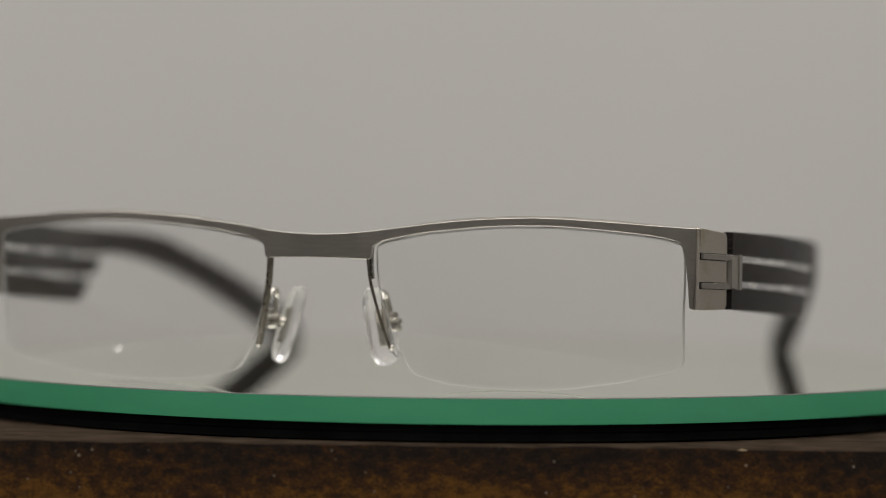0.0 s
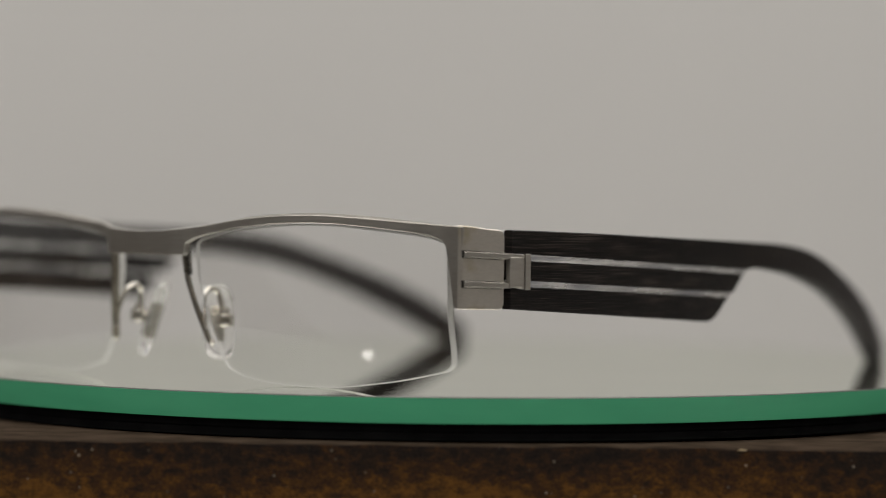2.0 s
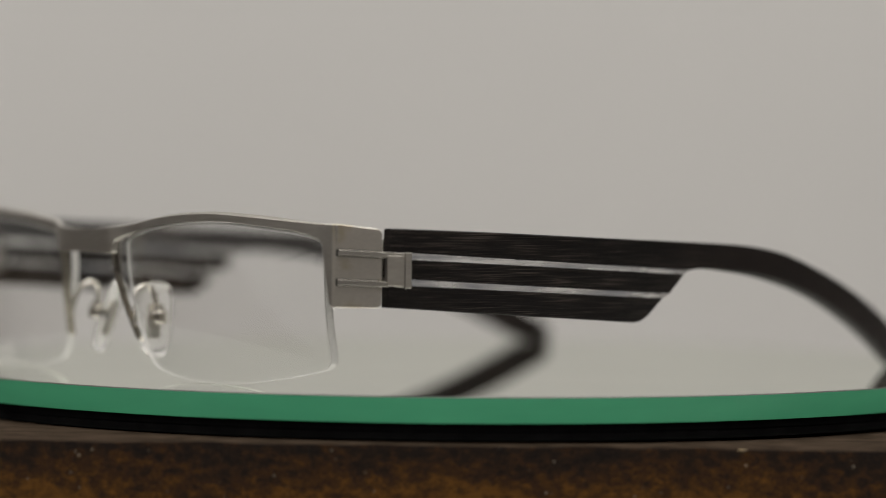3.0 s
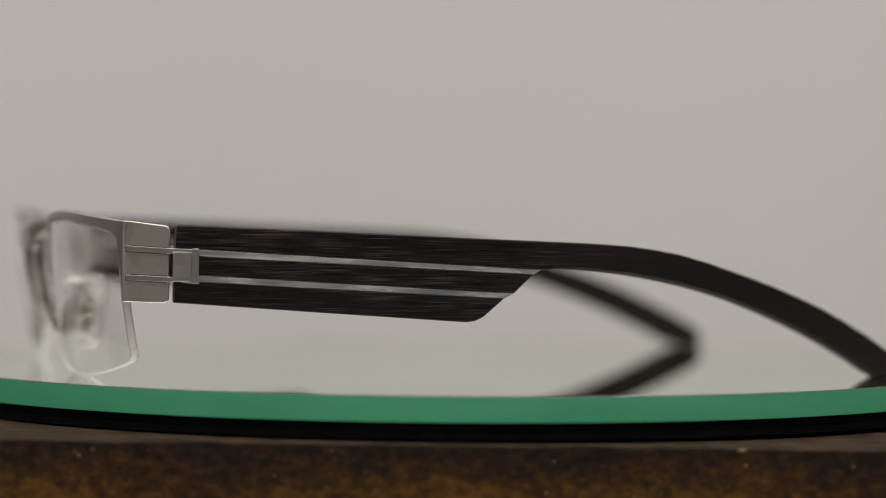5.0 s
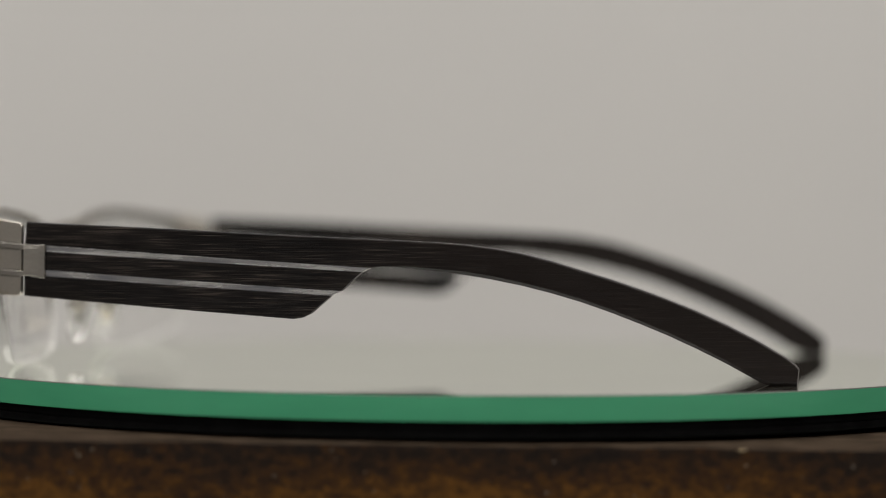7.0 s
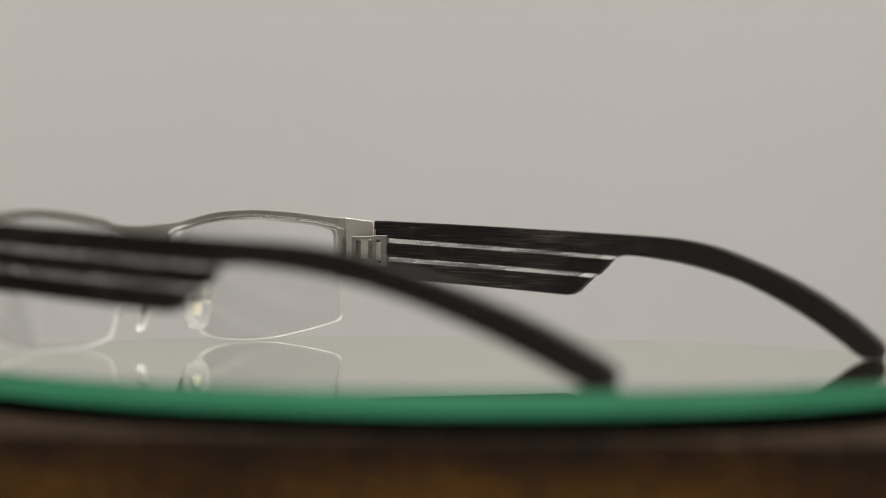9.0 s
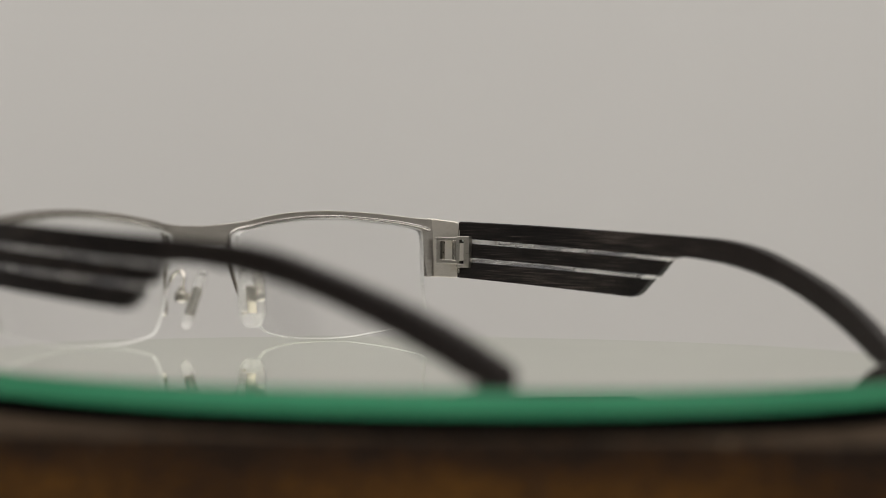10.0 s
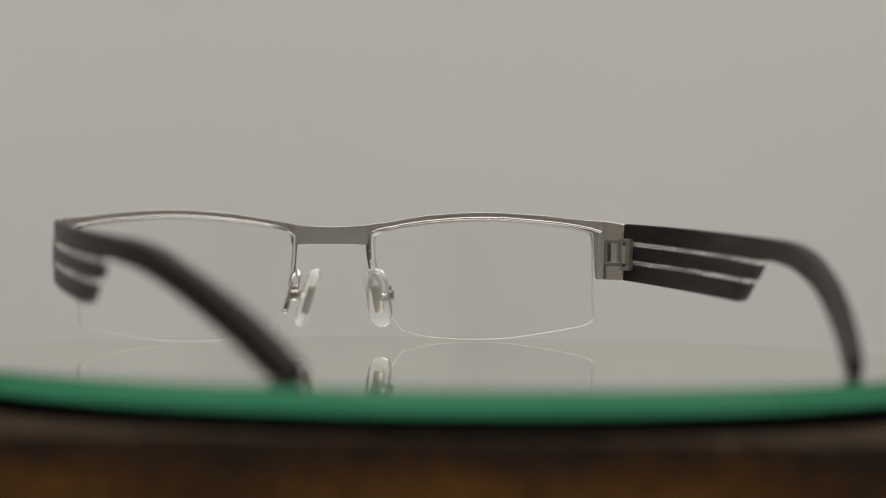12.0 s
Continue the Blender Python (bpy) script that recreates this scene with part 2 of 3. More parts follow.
# ---- the room ----
def room():
    def wall(name, x0, x1, y0, y1, z0, z1, mat, label, category):
        bm = bmesh.new()
        box(bm, x0, x1, y0, y1, z0, z1)
        return tagged(part(name, bm, mat, None), label, category, kind="structure")

    wall("wall_north", -1.5, 1.5, 0.95, 1.05, -0.76, 1.5, wall_paint, "plain warm grey painted wall behind the table", "wall")
    # South, east and west walls are unseen; south and west toned dark for reflections.
    wall("wall_south", -1.5, 1.5, -2.1, -2.0, -0.76, 1.5, dim_side, "unseen wall, its grey darkened for a dim room side", "wall")
    wall("wall_east", 1.5, 1.6, -2.1, 1.05, -0.76, 1.5, room_paint, "unseen plain grey side wall", "wall")
    wall("wall_west", -1.6, -1.5, -2.1, 1.05, -0.76, 1.5, dim_side, "unseen wall, its grey darkened for a dim room side", "wall")
    wall("ceiling", -1.6, 1.6, -2.1, 1.05, 1.5, 1.6, ceiling_paint, "plain white ceiling", "ceiling")
    wall("floor", -1.6, 1.6, -2.1, 1.05, -0.86, -0.76, floor_wood, "plain brown floor", "floor")


room()


def display_table():
    table = tagged(new("table"), "worn rust-brown wooden table with a chipped front edge", "table")
    table.location = (0, 0, -8.05 * MM)
    x, y0, y1 = 0.36, -0.1056, 0.135
    bm = bmesh.new()
    # slab with an uneven worn front arris
    cols = 240
    rings = []
    for i in range(cols + 1):
        u = -x + 2 * x * i / cols
        w = 0.00025 * noise.noise((u * 60, 3.1, 0)) + 0.0002 * noise.noise((u * 260, 1.7, 0))
        c = 0.0003 + 0.00025 * noise.noise((u * 90, 7.7, 0)) + w
        rings.append([(u, y0 + w, -0.03), (u, y0 + w, -0.018), (u, y0 + w * 0.5, -c), (u, y0 + c + w, 0.0), (u, y1, 0.0), (u, y1, -0.03)])
    vs = [[bm.verts.new(p) for p in r] for r in rings]
    for a, b in zip(vs, vs[1:]):
        for k in range(6):
            f = bm.faces.new((a[k], a[(k + 1) % 6], b[(k + 1) % 6], b[k]))
            f.material_index = 1 if k in (2, 3) else 0
    bm.faces.new(vs[0])
    bm.faces.new(vs[-1])
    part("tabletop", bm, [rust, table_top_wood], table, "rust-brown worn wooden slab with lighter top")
    # pale chip on the front arris
    bm = bmesh.new()
    bmesh.ops.create_icosphere(bm, subdivisions=2, radius=1.0)
    for v in bm.verts:
        k = 1 + 0.45 * noise.noise(v.co * 2.3)
        v.co = Vector((0.0487 + v.co.x * 0.0008 * k, y0 + v.co.y * 0.0003 * k, -0.0004 + v.co.z * 0.00022 * k))
    part("edge_chip", bm, chip_wood, table, "pale chipped bare wood", 60)
    for sx in (-1, 1):
        for yy in (y0 + 0.025, y1 - 0.025):
            bm = bmesh.new()
            box(bm, sx * 0.32 - 0.02, sx * 0.32 + 0.02, yy - 0.02, yy + 0.02, -0.75195, -0.03, 0.003)
            part("leg", bm, rust, table)


display_table()

# ---- the turntable ----
RADIUS, TILT = 103.575, 0.218


def turntable():
    root = tagged(new("turntable"), "round mirror glass turntable with a green edge on a black base", "turntable")

    def ring_solid(profile, seg=360):
        bm = bmesh.new()
        rows = [[bm.verts.new((r * MM * math.sin(2 * math.pi * k / seg), r * MM * math.cos(2 * math.pi * k / seg), z * MM)) for k in range(seg)] for r, z in profile]
        for a, b in zip(rows, rows[1:]):
            for k in range(seg):
                j = (k + 1) % seg
                bm.faces.new((a[k], a[j], b[j], b[k]))
        bm.faces.new(rows[0])
        bm.faces.new(rows[-1])
        return bm

    R = RADIUS
    part("glass_plate", ring_solid([(R - 0.4, -1.0), (R - 0.25, -0.02), (R - 0.25, 0.0)]), disc_top, root, "flat silvered mirror glass top", 30)
    part("glass_edge", ring_solid([(R - 0.6, -4.6), (R, -4.48), (R + 0.02, -3.2), (R + 0.02, -1.5), (R, -0.22), (R - 0.05, -0.2)]), disc_edge, root, "translucent green polished glass edge", 20)
    part("ground_arris", ring_solid([(R - 0.3, -0.3), (R - 0.01, -0.21), (R - 0.01, -0.17), (R - 0.2, -0.01), (R - 0.3, -0.015)]), arris, root, "dark ground glass arris", 20)
    part("base", ring_solid([(R - 1.2, -7.6), (R - 0.7, -7.4), (R - 0.7, -6.2), (R - 1.0, -6.1), (R - 1.0, -5.9), (R - 0.7, -5.8), (R - 0.7, -4.6), (R - 0.9, -4.53)]), black_rubber, root, "matt black base ring", 30)
    return root


disc = turntable()

# ---- the eyeglasses: x to the wearer's left, y to the back, z up, in millimetres ----
OFFSET = Vector((-1.064, -73.338, 0.24))


def lean_y(z):
    """The front leans by about eight degrees, the brow ahead of the foot."""
    return 0.12 - 0.135 * (z - 20)


def lens_y(x, z):
    """Curved sheet of a lens, of about 100 mm radius, its foot leaning back."""
    u = abs(x) - 37
    return -10.0 + 0.113 * u + 0.0056 * u * u + 0.00473 * (z - 14) ** 2 + lean_y(z)


def front_y(x, z):
    """The front follows the lenses, and its bridge stands forward."""
    k = min(1.0, max(0.0, (abs(x) - 7.5) / 8.0))
    k = k * k * (3 - 2 * k)
    return (-12.3 + 0.004 * (z - 14) ** 2 + lean_y(z)) * (1 - k) + lens_y(x, z) * k


def temple_x(y):
    bow = np.interp(y, [70, 105, 148], [0.0, 0.6, 0.1])
    return 70.1 + 0.089 * (y - 6) - 0.00202 * (y - 6) * (y - 60) + float(bow)


BROW_TOP = [(0, 26.25), (3.5, 26.3), (8.7, 26.75), (13.7, 27.5), (18.8, 28.2), (23.7, 28.8), (28.6, 29.22), (33.5, 29.5), (38.3, 29.65),
            (43.1, 29.55), (47.8, 29.3), (52.5, 29.0), (57.2, 28.65), (61.9, 28.3), (66, 28.1)]
LENS_TOP = [(9.9, 24.2), (11.2, 24.95), (13.7, 25.55), (18.7, 26.5), (23.7, 27.1), (28.6, 27.6), (33.4, 27.9), (38.3, 28.0), (43.0, 27.95),
            (47.8, 27.6), (52.5, 27.2), (57.2, 26.7), (60.5, 26.15), (62.3, 25.6), (63.2, 24.7)]
LENS_LOW = [(9.9, 22.0), (10.1, 18.1), (11.2, 13.6), (12.8, 8.2), (14.1, 5.3), (15.8, 2.5), (17.5, 1.5), (20.5, 0.75), (24.0, 0.15), (28.3, -0.2),
            (33.2, -0.38), (38.1, -0.33), (42.9, -0.05), (47.7, 0.6), (52.4, 1.3), (57.1, 2.25), (61.0, 3.2), (62.2, 3.9), (62.9, 5.5), (63.0, 12.9), (63.3, 20.0)]


def glasses():
    root = tagged(new("eyeglasses"), "half-rim eyeglasses with brushed steel front and dark ebony temples", "eyeglasses")

    def brow_face(u, z, d):
        """The bar's upper edge rises a little to the back over each lens."""
        a = abs(u)
        swell = min(1.0, max(0.0, (a - 12) / 12)) * min(1.0, max(0.0, (62 - a) / 10))
        upper = min(1.0, max(0.0, (z - along(BROW_TOP, a) + 0.8) / 0.8))
        return (u, front_y(u, z) + d, z + swell * upper * (0.42 * d / 1.3 - 0.05))

    # brow bar and bridge, one piece of sheet steel
    half_low = [(0, 22.15), (4.5, 22.1), (8.8, 22.0), (9.45, 22.05), (9.7, 22.6), (9.75, 23.5)] + [(u, z + 0.25 * min(1.0, (u - 9.9) / 3)) for u, z in LENS_TOP[:-2]] + [(62.5, 25.75), (63.3, 24.75)] + [(63.6, 22.5), (63.9, 18.5), (64.1, 14.5), (64.5, 14.15), (65.35, 14.12)]
    half_top = []
    for u, z in half_low:
        v = u if u < 62 else 62 + (u - 62) * 1.2
        half_top.append((v, along(BROW_TOP, v)))
    low = [(-u, z) for u, z in reversed(half_low[1:])] + half_low
    top = [(-u, z) for u, z in reversed(half_top[1:])] + half_top
    bm = bmesh.new()
    slab(bm, dense(top, 3), dense(low, 3), brow_face, 1.3, 0.07, 0.08)
    part("brow_bar", bm, brushed, root, "brushed steel brow bar with flat bridge", 25)

    for s in (1, -1):
        side(root, s)
    return root


def side(root, s):
    # lens: a curved pane with a frosted edge
    rows = 12
    bm = bmesh.new()
    pts = smooth_line(LENS_TOP, 3)
    ring = [(p.x, p.y) for p in pts] + [(p.x, p.y) for p in reversed(smooth_line(LENS_LOW, 3))]
    cx, cz = 37.0, 14.0
    shells = []
    for k in range(rows):
        q = 1 - k / rows
        shells.append([(cx + (x - cx) * q, cz + (z - cz) * q) for x, z in ring])
    layers = []
    for d in (0.3, 1.75):
        layers.append([[bm.verts.new(Vector((s * x, lens_y(x, z) + d, z)) * MM) for x, z in sh] for sh in shells])
        layers[-1].append(bm.verts.new(Vector((s * cx, lens_y(cx, cz) + d, cz)) * MM))
    n = len(ring)
    for lay in layers:
        for a, b in zip(lay[:rows], lay[1:rows]):
            for i in range(n):
                bm.faces.new((a[i], a[(i + 1) % n], b[(i + 1) % n], b[i]))
        for i in range(n):
            bm.faces.new((lay[rows - 1][i], lay[rows - 1][(i + 1) % n], lay[rows]))
    for i in range(n):
        j = (i + 1) % n
        f = bm.faces.new((layers[0][0][i], layers[0][0][j], layers[1][0][j], layers[1][0][i]))
        f.material_index = 1
    lens = part("lens", bm, [lens_clear, lens_rim], root, "clear curved spectacle lens", 40)
    lens.visible_shadow = False
    low = smooth_line(LENS_LOW + list(reversed(LENS_TOP)), 4)
    for name, d0, d1 in (("front_bevel", 0.2, 0.52), ("back_bevel", 1.52, 1.84)):
        bm = bmesh.new()
        rings = []
        for i, p in enumerate(low):
            d = low[min(i + 1, len(low) - 1)] - low[max(i - 1, 0)]
            nx, nz = d.y, -d.x
            ln = math.hypot(nx, nz)
            nx, nz = nx / ln * 0.06, nz / ln * 0.06
            wide = max(0.45, 1.3 * min(1.0, max(0.0, (p.y - 22) / 3)))
            rings.append([(s * (p.x + nx * k), lens_y(p.x, p.y) + e, p.y + nz * k) for k, e in
                          ((1.0, d0 + 0.1), (1.0, d1 - 0.1), (-1.5 * wide, d1), (-3.4 * wide, d1 - 0.02), (-3.4 * wide, d0 + 0.02), (-1.5 * wide, d0))])
        loft(bm, rings, closed=True)
        part(name, bm, lens_rim, lens, "frosted white bevel of the lens edge", 40)

    # rim wire that carries the lens behind the brow bar
    bm = bmesh.new()
    wire = [(p.x, p.y + 0.6) for p in smooth_line([(9.5, 18.0), (9.42, 20.5), (9.45, 22.6), (9.75, 24.0)] + LENS_TOP[1:13] + [(63.0, 25.6), (65.0, 24.9)], 3)]
    tube(bm, [(s * x, front_y(x, z) + 1.75, z) for x, z in wire], 0.38, 8)
    part("rim_wire", bm, rim_steel, root, "thin steel rim wire behind the brow bar", 60)

    # nasal rim: thin upright wire beside the bridge
    line = smooth_line([(9.35, 22.4), (9.75, 18.1), (10.75, 13.3), (11.7, 9.5), (12.5, 6.6)], 4)
    bm = bmesh.new()
    slab(bm, [(p.x + 0.02, p.y) for p in line], [(p.x - 0.45, p.y - 0.1) for p in line],
         lambda u, z, d: (s * (u - 0.36 * d), front_y(u, z) + 0.5 + d, z), 1.35, 0.1, 0.1)
    part("nasal_rim", bm, nasal_steel, root, "thin polished nasal rim wire", 30)
    bm = bmesh.new()
    bmesh.ops.create_uvsphere(bm, u_segments=12, v_segments=8, radius=0.6 * MM, matrix=Matrix.Translation(Vector((s * 12.3, front_y(12.3, 6.4) + 1.4, 6.5)) * MM))
    part("rim_bead", bm, bright_steel, root, "", 60)

    # pad arm, screw and pad
    bm = bmesh.new()
    tube(bm, smooth_line([(s * 11.5, -8.0, 8.6), (s * 11.2, -7.4, 12.0), (s * 10.6, -6.2, 15.0), (s * 10.2, -4.2, 16.2), (s * 10.3, -2.6, 15.4), (s * 10.7, -2.1, 13.4), (s * 11.0, -1.95, 11.6)], 5), 0.5)
    part("pad_arm", bm, bright_steel, root, "curved polished nose-pad arm", 60)
    turn = Matrix.Rotation(s * radians(-38), 4, "Z")
    lean = Matrix.Rotation(s * radians(-17), 4, "Y")
    place = Matrix.Translation(Vector((s * 8.45, -0.9, 9.9)) * MM) @ turn @ lean
    bm = bmesh.new()
    loft(bm, [[(s * 11.35 + r * math.cos(k * math.pi / 10), -1.95 + r * math.sin(k * math.pi / 10), 10.6 + z) for k in range(20)]
              for r, z in ((0.4, 2.2), (0.85, 2.0), (0.95, 1.5), (0.9, 1.2), (1.45, 1.0), (1.65, 0.6), (1.6, 0.15), (1.2, -0.05), (1.6, -0.25), (1.65, -0.85), (1.4, -1.25), (0.5, -1.5))])
    tube(bm, [(s * 11.0, -1.85, 10.5), (s * 10.0, -1.6, 10.4), (s * 9.2, -1.4, 10.3)], 0.8, 14)
    part("pad_screw", bm, bright_steel, root, "round polished pad screw", 40)
    bm = bmesh.new()
    rings = []
    for i in range(13):
        x = math.sin((i / 12 - 0.5) * math.pi * 0.98)
        k = max(0.04, (1 - abs(x) ** 2.6)) ** (1 / 2.6)
        ring = []
        for j in range(36):
            a = 2 * math.pi * j / 36
            c, d = math.cos(a), math.sin(a)
            y = math.copysign(abs(c) ** 0.62, c) * 3.25 * (0.55 + 0.45 * k) * (k ** 0.3)
            z = math.copysign(abs(d) ** 0.62, d) * 7.1 * (0.8 + 0.2 * k) * (k ** 0.15)
            ring.append((place @ (Vector((x * 1.2 + 0.03 * y * y * s, y, z)) * MM)) / MM)
        rings.append(ring)
    loft(bm, rings)
    pad = part("nose_pad", bm, silicone, root, "clear silicone nose pad", 50)
    pad.visible_shadow = False
    bm = bmesh.new()
    box(bm, -0.28 * MM, 0.28 * MM, -1.15 * MM, 1.15 * MM, -3.4 * MM, 3.2 * MM, 0.2 * MM)
    for v in bm.verts:
        v.co = place @ (v.co + Vector((s * 0.3, 0, -0.3)) * MM)
    part("pad_core", bm, gold_core, pad, "metal core seen inside the pad", 40)

    # end plate: bends from the front round to the side
    def plate_path(u):
        xs_ = [(-3.0, 63.9), (-1.4, 64.9), (-0.6, 65.45), (0.0, 65.85), (0.8, 66.2), (7.6, 69.2)]
        ys_ = [(-3.0, -2.85), (-1.4, -2.5), (-0.6, -2.3), (0.0, -1.85), (0.8, -1.05), (7.6, 5.15)]
        return along(xs_, u), along(ys_, u)

    def plate(extra):
        def f(u, z, d):
            x, y = plate_path(u)
            nx, ny = (0.25, -0.97) if u < -1 else ((0.65, -0.76) if u < 0.3 else (0.9, -0.436))
            return (s * (x + nx * (extra - d)), y + ny * (extra - d), z)
        return f

    us = [-0.9, -0.7, -0.5, -0.2, 0.2, 0.8, 2.4, 4.0, 5.6, 6.9, 7.35, 7.6]
    tops = [28.25, 28.25, 28.25, 28.25, 28.22, 28.2, 28.0, 27.8, 27.65, 27.5, 27.25, 26.7]
    lows = [14.15, 14.12, 14.1, 14.1, 14.1, 14.1, 14.08, 14.05, 14.02, 14.05, 14.3, 14.8]
    bm = bmesh.new()
    slab(bm, list(zip(us, tops)), list(zip(us, lows)), plate(0.1), 0.62, 0.12, 0.1)
    end = part("end_plate", bm, plate_steel, root, "satin steel end plate folded round the corner", 22)

    # hinge: two flat bars, an outer clasp and an upright pin
    def strap(u, lift):
        if u <= 7.4:
            x, y = plate_path(u)
            return Vector((x + 0.9 * lift, y - 0.436 * lift))
        k = (u - 7.4) / 5.6
        x, y = plate_path(7.4)
        a = Vector((x + 0.9 * lift, y - 0.436 * lift))
        return a.lerp(Vector((temple_x(10.2) + lift - 0.5, 10.2)), k)

    for za, zb in ((23.45, 22.85), (18.4, 17.95)):
        bm = bmesh.new()
        uu = [0.1 + 12.9 * i / 14 for i in range(15)]

        def f(u, z, d):
            p = strap(u, 0.66 - d)
            return (s * p.x, p.y, z)

        slab(bm, [(u, za + 0.48 + (zb - za) * (u + 0.2) / 13.2) for u in uu], [(u, za - 0.48 + (zb - za) * (u + 0.2) / 13.2) for u in uu], f, 0.62, 0.06, 0.06)
        # Black strip laid on the plate; it paints the shaded slot round the bar.
        slot = bmesh.new()
        su = [-0.1 + 7.35 * i / 10 for i in range(11)]
        slab(slot, [(u, za + 0.62 + (zb - za) * (u + 0.2) / 13.2) for u in su], [(u, za - 0.64 + (zb - za) * (u + 0.2) / 13.2) for u in su], plate(0.125), 0.3, 0.01, 0.01)
        part("bar_shade_strip", slot, black_rubber, end, "black strip for the shade round the hinge bar")
        part("hinge_bar", bm, brushed, root, "flat steel hinge bar", 30)

    def on_temple(lift):
        splay = 0.0 if s > 0 else 1.0
        return lambda u, z, d: (s * (temple_x(u) + splay * along([(6, -0.3), (60, 0.0), (105, 0.4), (148, -0.2)], u) + lift - d), u, z)

    bm = bmesh.new()
    slab(bm, [(y, 23.0) for y in (5.75, 7.4, 8.9)], [(y, 17.8) for y in (5.75, 7.4, 8.9)], on_temple(0.1), 0.9, 0.1, 0.1)
    part("clasp_plate", bm, clasp_steel, root, "", 30)
    bm = bmesh.new()
    slab(bm, [(y, 23.55) for y in (8.95, 9.5, 10.1)], [(y, 17.4) for y in (8.95, 9.5, 10.1)], on_temple(0.28), 0.9, 0.08, 0.08)
    part("clasp_bar", bm, brushed, root, "", 30)
    bm = bmesh.new()
    tube(bm, [(s * 67.6, 6.8, z) for z in (15.2, 16, 20, 24, 25.2, 25.6)], 0.3)
    part("hinge_pin", bm, bright_steel, root, "thin upright hinge pin", 60)
    # inner hinge: a rectangular frame, an upright post and a leaf
    def inner(y, z, d):
        return (s * (65.7 + (y - 3.4) * 0.43 + d), y, z)

    def leaf(name, y0, y1, z0, z1, d0, d1, mat, parent, label="", cut=0.08):
        bm = bmesh.new()
        ym = (y0 + y1) / 2
        slab(bm, [(y0, z1), (ym, z1), (y1, z1)], [(y0, z0), (ym, z0), (y1, z0)], lambda y, z, d: inner(y, z, d1 - d), d1 - d0, cut, cut)
        return part(name, bm, mat, parent, label, 30)

    bm = bmesh.new()
    loft(bm, [[inner(y, z, -0.55), inner(y, z, 0.5), inner(y + dy, z + dz, 0.5), inner(y + dy, z + dz, -0.55)] for y, z, dy, dz in
              ((2.0, 17.5, 0.95, 0.9), (7.5, 17.5, -0.8, 0.9), (7.5, 23.8, -0.8, -0.9), (2.0, 23.8, 0.95, -0.9))], closed=True)
    bmesh.ops.bevel(bm, geom=list(bm.edges), offset=0.1 * MM, segments=1, affect="EDGES")
    frame_part = part("inner_hinge", bm, hinge_steel, root, "rectangular steel inner hinge frame", 30)
    leaf("hinge_leaf", 4.0, 5.7, 18.35, 22.95, -0.35, 0.1, plate_steel, frame_part)
    # Dark leaf at the back of the frame stands in for the recess's shade.
    leaf("hinge_shade_leaf", 2.92, 6.75, 18.3, 23.0, 0.2, 0.45, nasal_steel, frame_part, "dark leaf for the shade in the hinge recess")
    leaf("hinge_post", 6.05, 6.75, 18.3, 23.0, -0.7, 0.1, bright_steel, frame_part, "bright upright hinge post")
    # bracket on the temple that clasps the hinge frame
    bracket = leaf("hinge_bracket", 8.75, 10.0, 16.55, 24.1, -0.75, 0.4, hinge_steel, root, "steel hinge bracket let into the temple")
    for z0, z1 in ((16.55, 17.4), (23.2, 24.1)):
        leaf("bracket_arm", 7.0, 8.85, z0, z1, -0.72, 0.35, hinge_steel, bracket)
    leaf("bracket_web", 7.6, 8.8, 18.2, 22.4, -0.5, 0.2, plate_steel, bracket)

    # temple: three ebony bars with two silver inlays
    def shorten(p):
        return (6.3 + (p[0] - 6.3) * 0.9935, p[1] if p[1] > 2 else p[1] - 0.25)

    def thickness(y):
        return 1.9 + 1.7 * min(1.0, max(0.0, (y - 70) / 30))

    thick = 1.9
    top = [(6.3, 27.5), (6.6, 27.6), (27.4, 27.0), (48, 26.25), (68.3, 25.55), (71.5, 25.45), (74, 25.35), (78.4, 25.2), (83.5, 25.0), (88.5, 24.65), (93.5, 24.05), (98.6, 23.2),
           (103.7, 21.9), (108.7, 20.4), (113.8, 18.85), (118.9, 17.15), (124, 15.3), (129.2, 13.2), (134.5, 10.75), (139.6, 8.1), (144.9, 5.0), (146.6, 3.7), (147.3, 2.9)]
    low = [(6.15, 23.7), (6.4, 23.58), (27.4, 22.55), (48, 21.5), (68.3, 20.5), (71.9, 20.32), (74, 20.62), (78.5, 20.4), (83.5, 19.9), (88.6, 19.3), (93.5, 18.5), (98.7, 17.5),
           (103.8, 16.25), (108.8, 14.8), (113.9, 13.05), (119, 11.1), (124.2, 8.95), (129.3, 6.6), (134.5, 4.0), (139.7, 1.35), (142.2, 0.32), (145.6, 0.25), (147.0, 0.35)]
    top, low = [shorten(p) for p in top], [shorten(p) for p in low]
    bm = bmesh.new()
    slab(bm, dense(top, 3), dense(low, 3), on_temple(0), thickness, 0.2, lambda y: 0.12 + 0.5 * min(1.0, max(0.0, (y - 74) / 14)))
    temple = part("temple", bm, ebony, root, "curved dark ebony temple arm with silver inlays", 25)
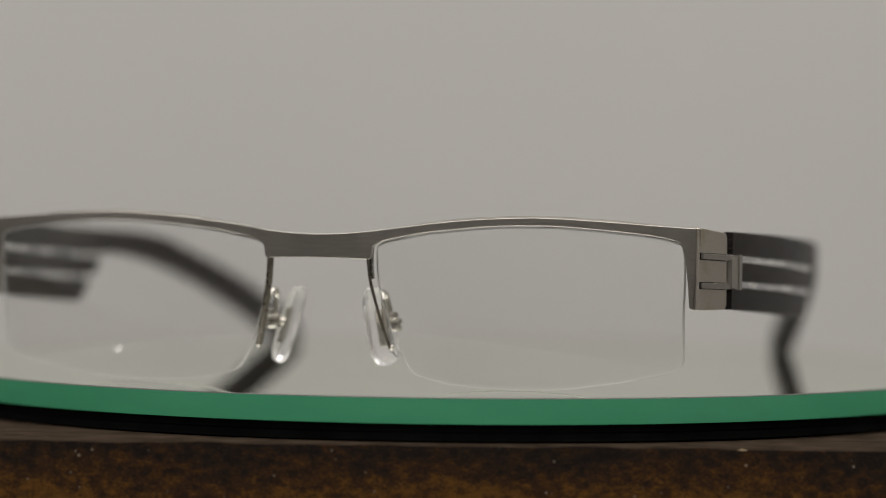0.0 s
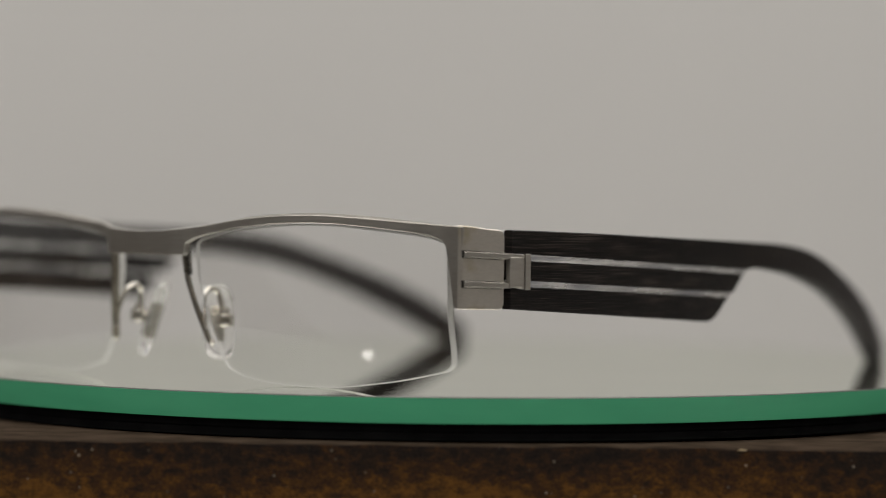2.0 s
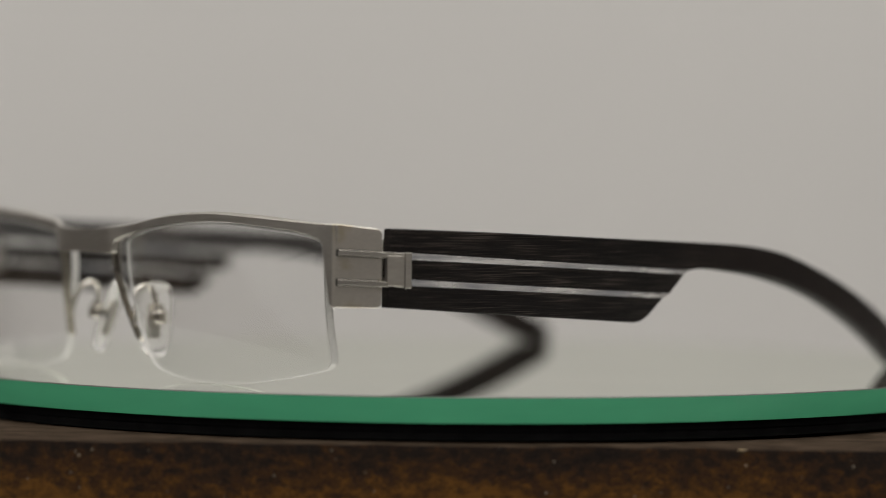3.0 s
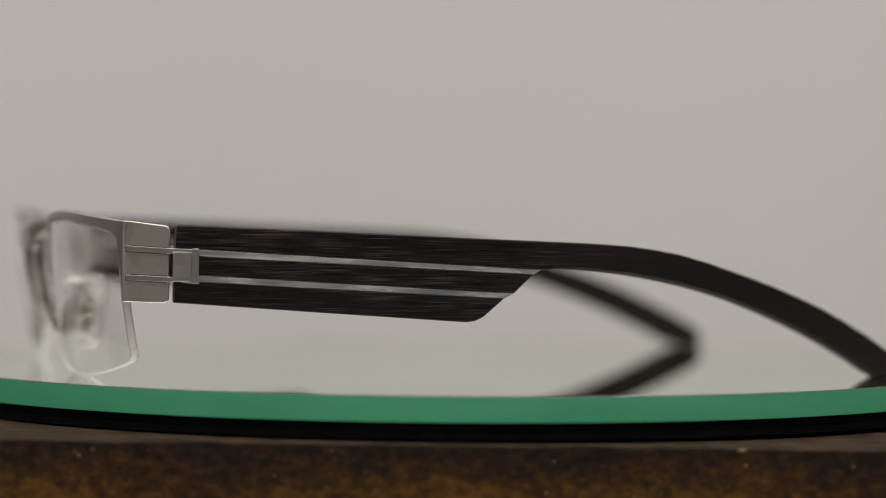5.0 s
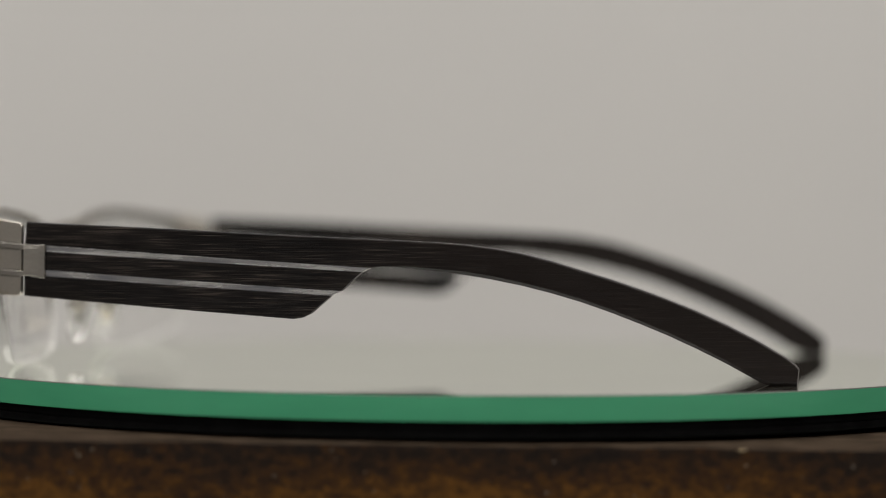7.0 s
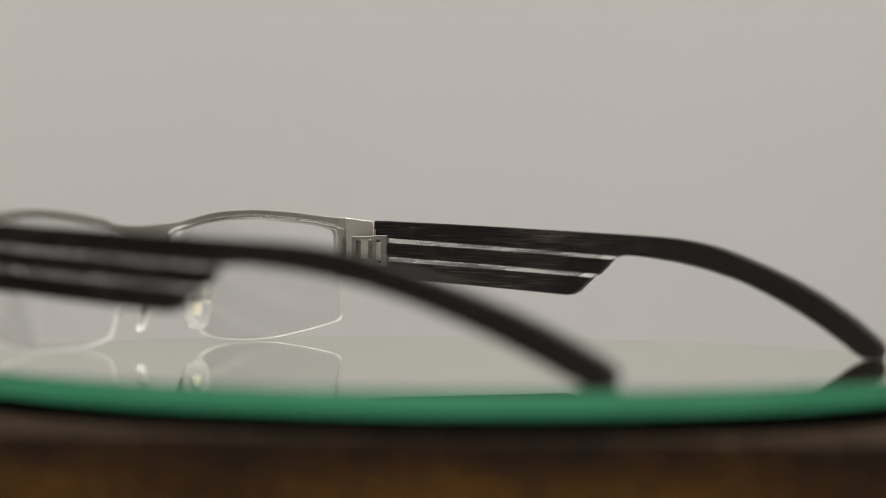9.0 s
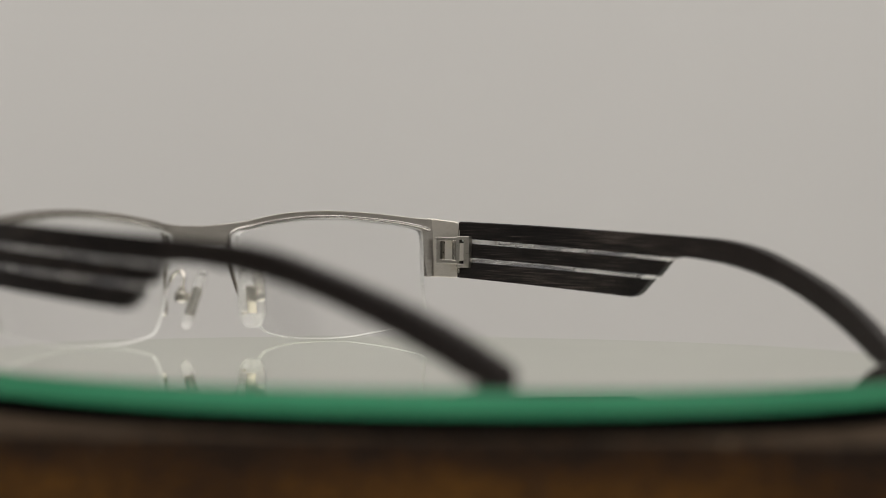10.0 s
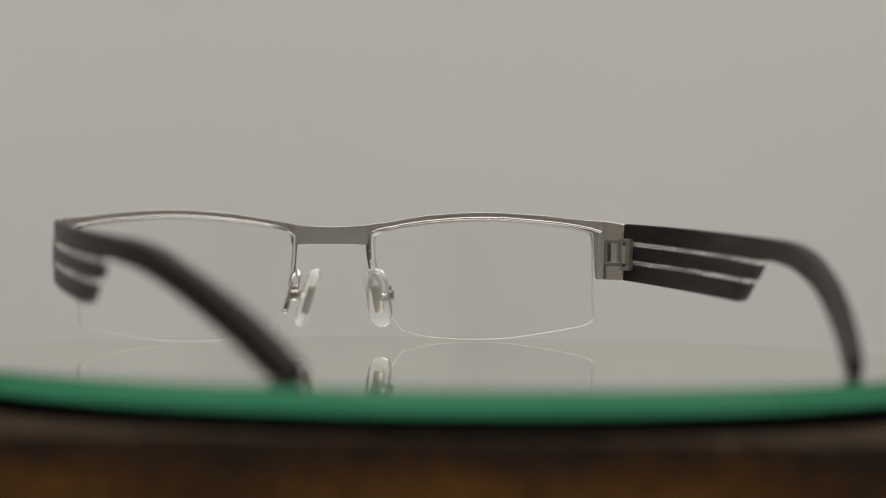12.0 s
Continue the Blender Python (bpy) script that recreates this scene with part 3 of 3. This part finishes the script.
    for name, tp, lw, mat, lift, th in (
            ("middle_bar", [(6.2, 22.5), (70.1, 19.6)], [(6.2, 19.1), (66.4, 16.12)], ebony, 0.0, thick),
            ("lower_bar", [(6.0, 18.02), (58.2, 15.6), (60.5, 15.48), (62.5, 15.38), (64.6, 15.28)], [(6.0, 14.1), (57.8, 11.0), (59.4, 11.25), (60.9, 12.0), (64.0, 14.7)], ebony, 0.0, thick),
            ("upper_inlay", [(6.2, 23.62), (71.6, 20.32)], [(6.2, 22.46), (70.15, 19.58)], inlay_steel, -0.12, thick - 0.24),
            ("lower_inlay", [(6.2, 19.12), (66.45, 16.1)], [(6.2, 18.0), (64.65, 15.28)], inlay_steel, -0.12, thick - 0.24)):
        bm = bmesh.new()
        tp, lw = [shorten(p) for p in tp], [shorten(p) for p in lw]
        slab(bm, dense(tp, 24 if len(tp) == 2 else 8), dense(lw, 24 if len(lw) == 2 else 8), on_temple(lift), th, 0.15 if mat is ebony else 0.02, 0.15 if mat is ebony else 0.02)
        if mat is inlay_steel:
            (ya, za), (yb, zb) = tp[-1], lw[-1]
            tip = bmesh.new()
            slab(tip, [(ya - 3.4, za + 0.17), (ya - 1.6, za + 0.08), (ya - 0.05, za)], [(yb - 3.4, zb + 0.17), (yb - 1.6, zb + 0.08), (yb - 0.05, zb)], on_temple(-0.3), thick - 0.14, 0.34, 0.05)
            part("inlay_end", tip, end_steel, temple, "bright polished end of the inlay", 30)
        part(name, bm, mat, temple, "strip of silver metal let into the wood" if mat is inlay_steel else "", 25)


spectacles = glasses()

# ---- focus of the lens ----
focus = new("focus_point")
cam.data.dof.focus_object = focus


def motions():
    walk(spectacles, [(t, pose(0, 0, 0, 0, 0, -a) @ Matrix.Translation(OFFSET * MM) @ pose(0, 0, 0, 0, 0.1, 0)) for t, a in TURN])
    walk(disc, [(t, pose(0, 0, 0, 0, 0, -a) @ pose(0, 0, 0, TILT)) for t, a in TURN])
    # the focus rides on the nearer side of the glasses, then is pulled back to the far side
    for_focus = [(0.0, -0.091), (2.5, -0.086), (3.2, -0.082), (5.0, -0.078), (6.5, -0.070), (7.2, -0.069), (8.7, 0.090), (12.0, 0.090)]
    walk(focus, [(t, pose(0.0, y, 0.02)) for t, y in for_focus])


motions()
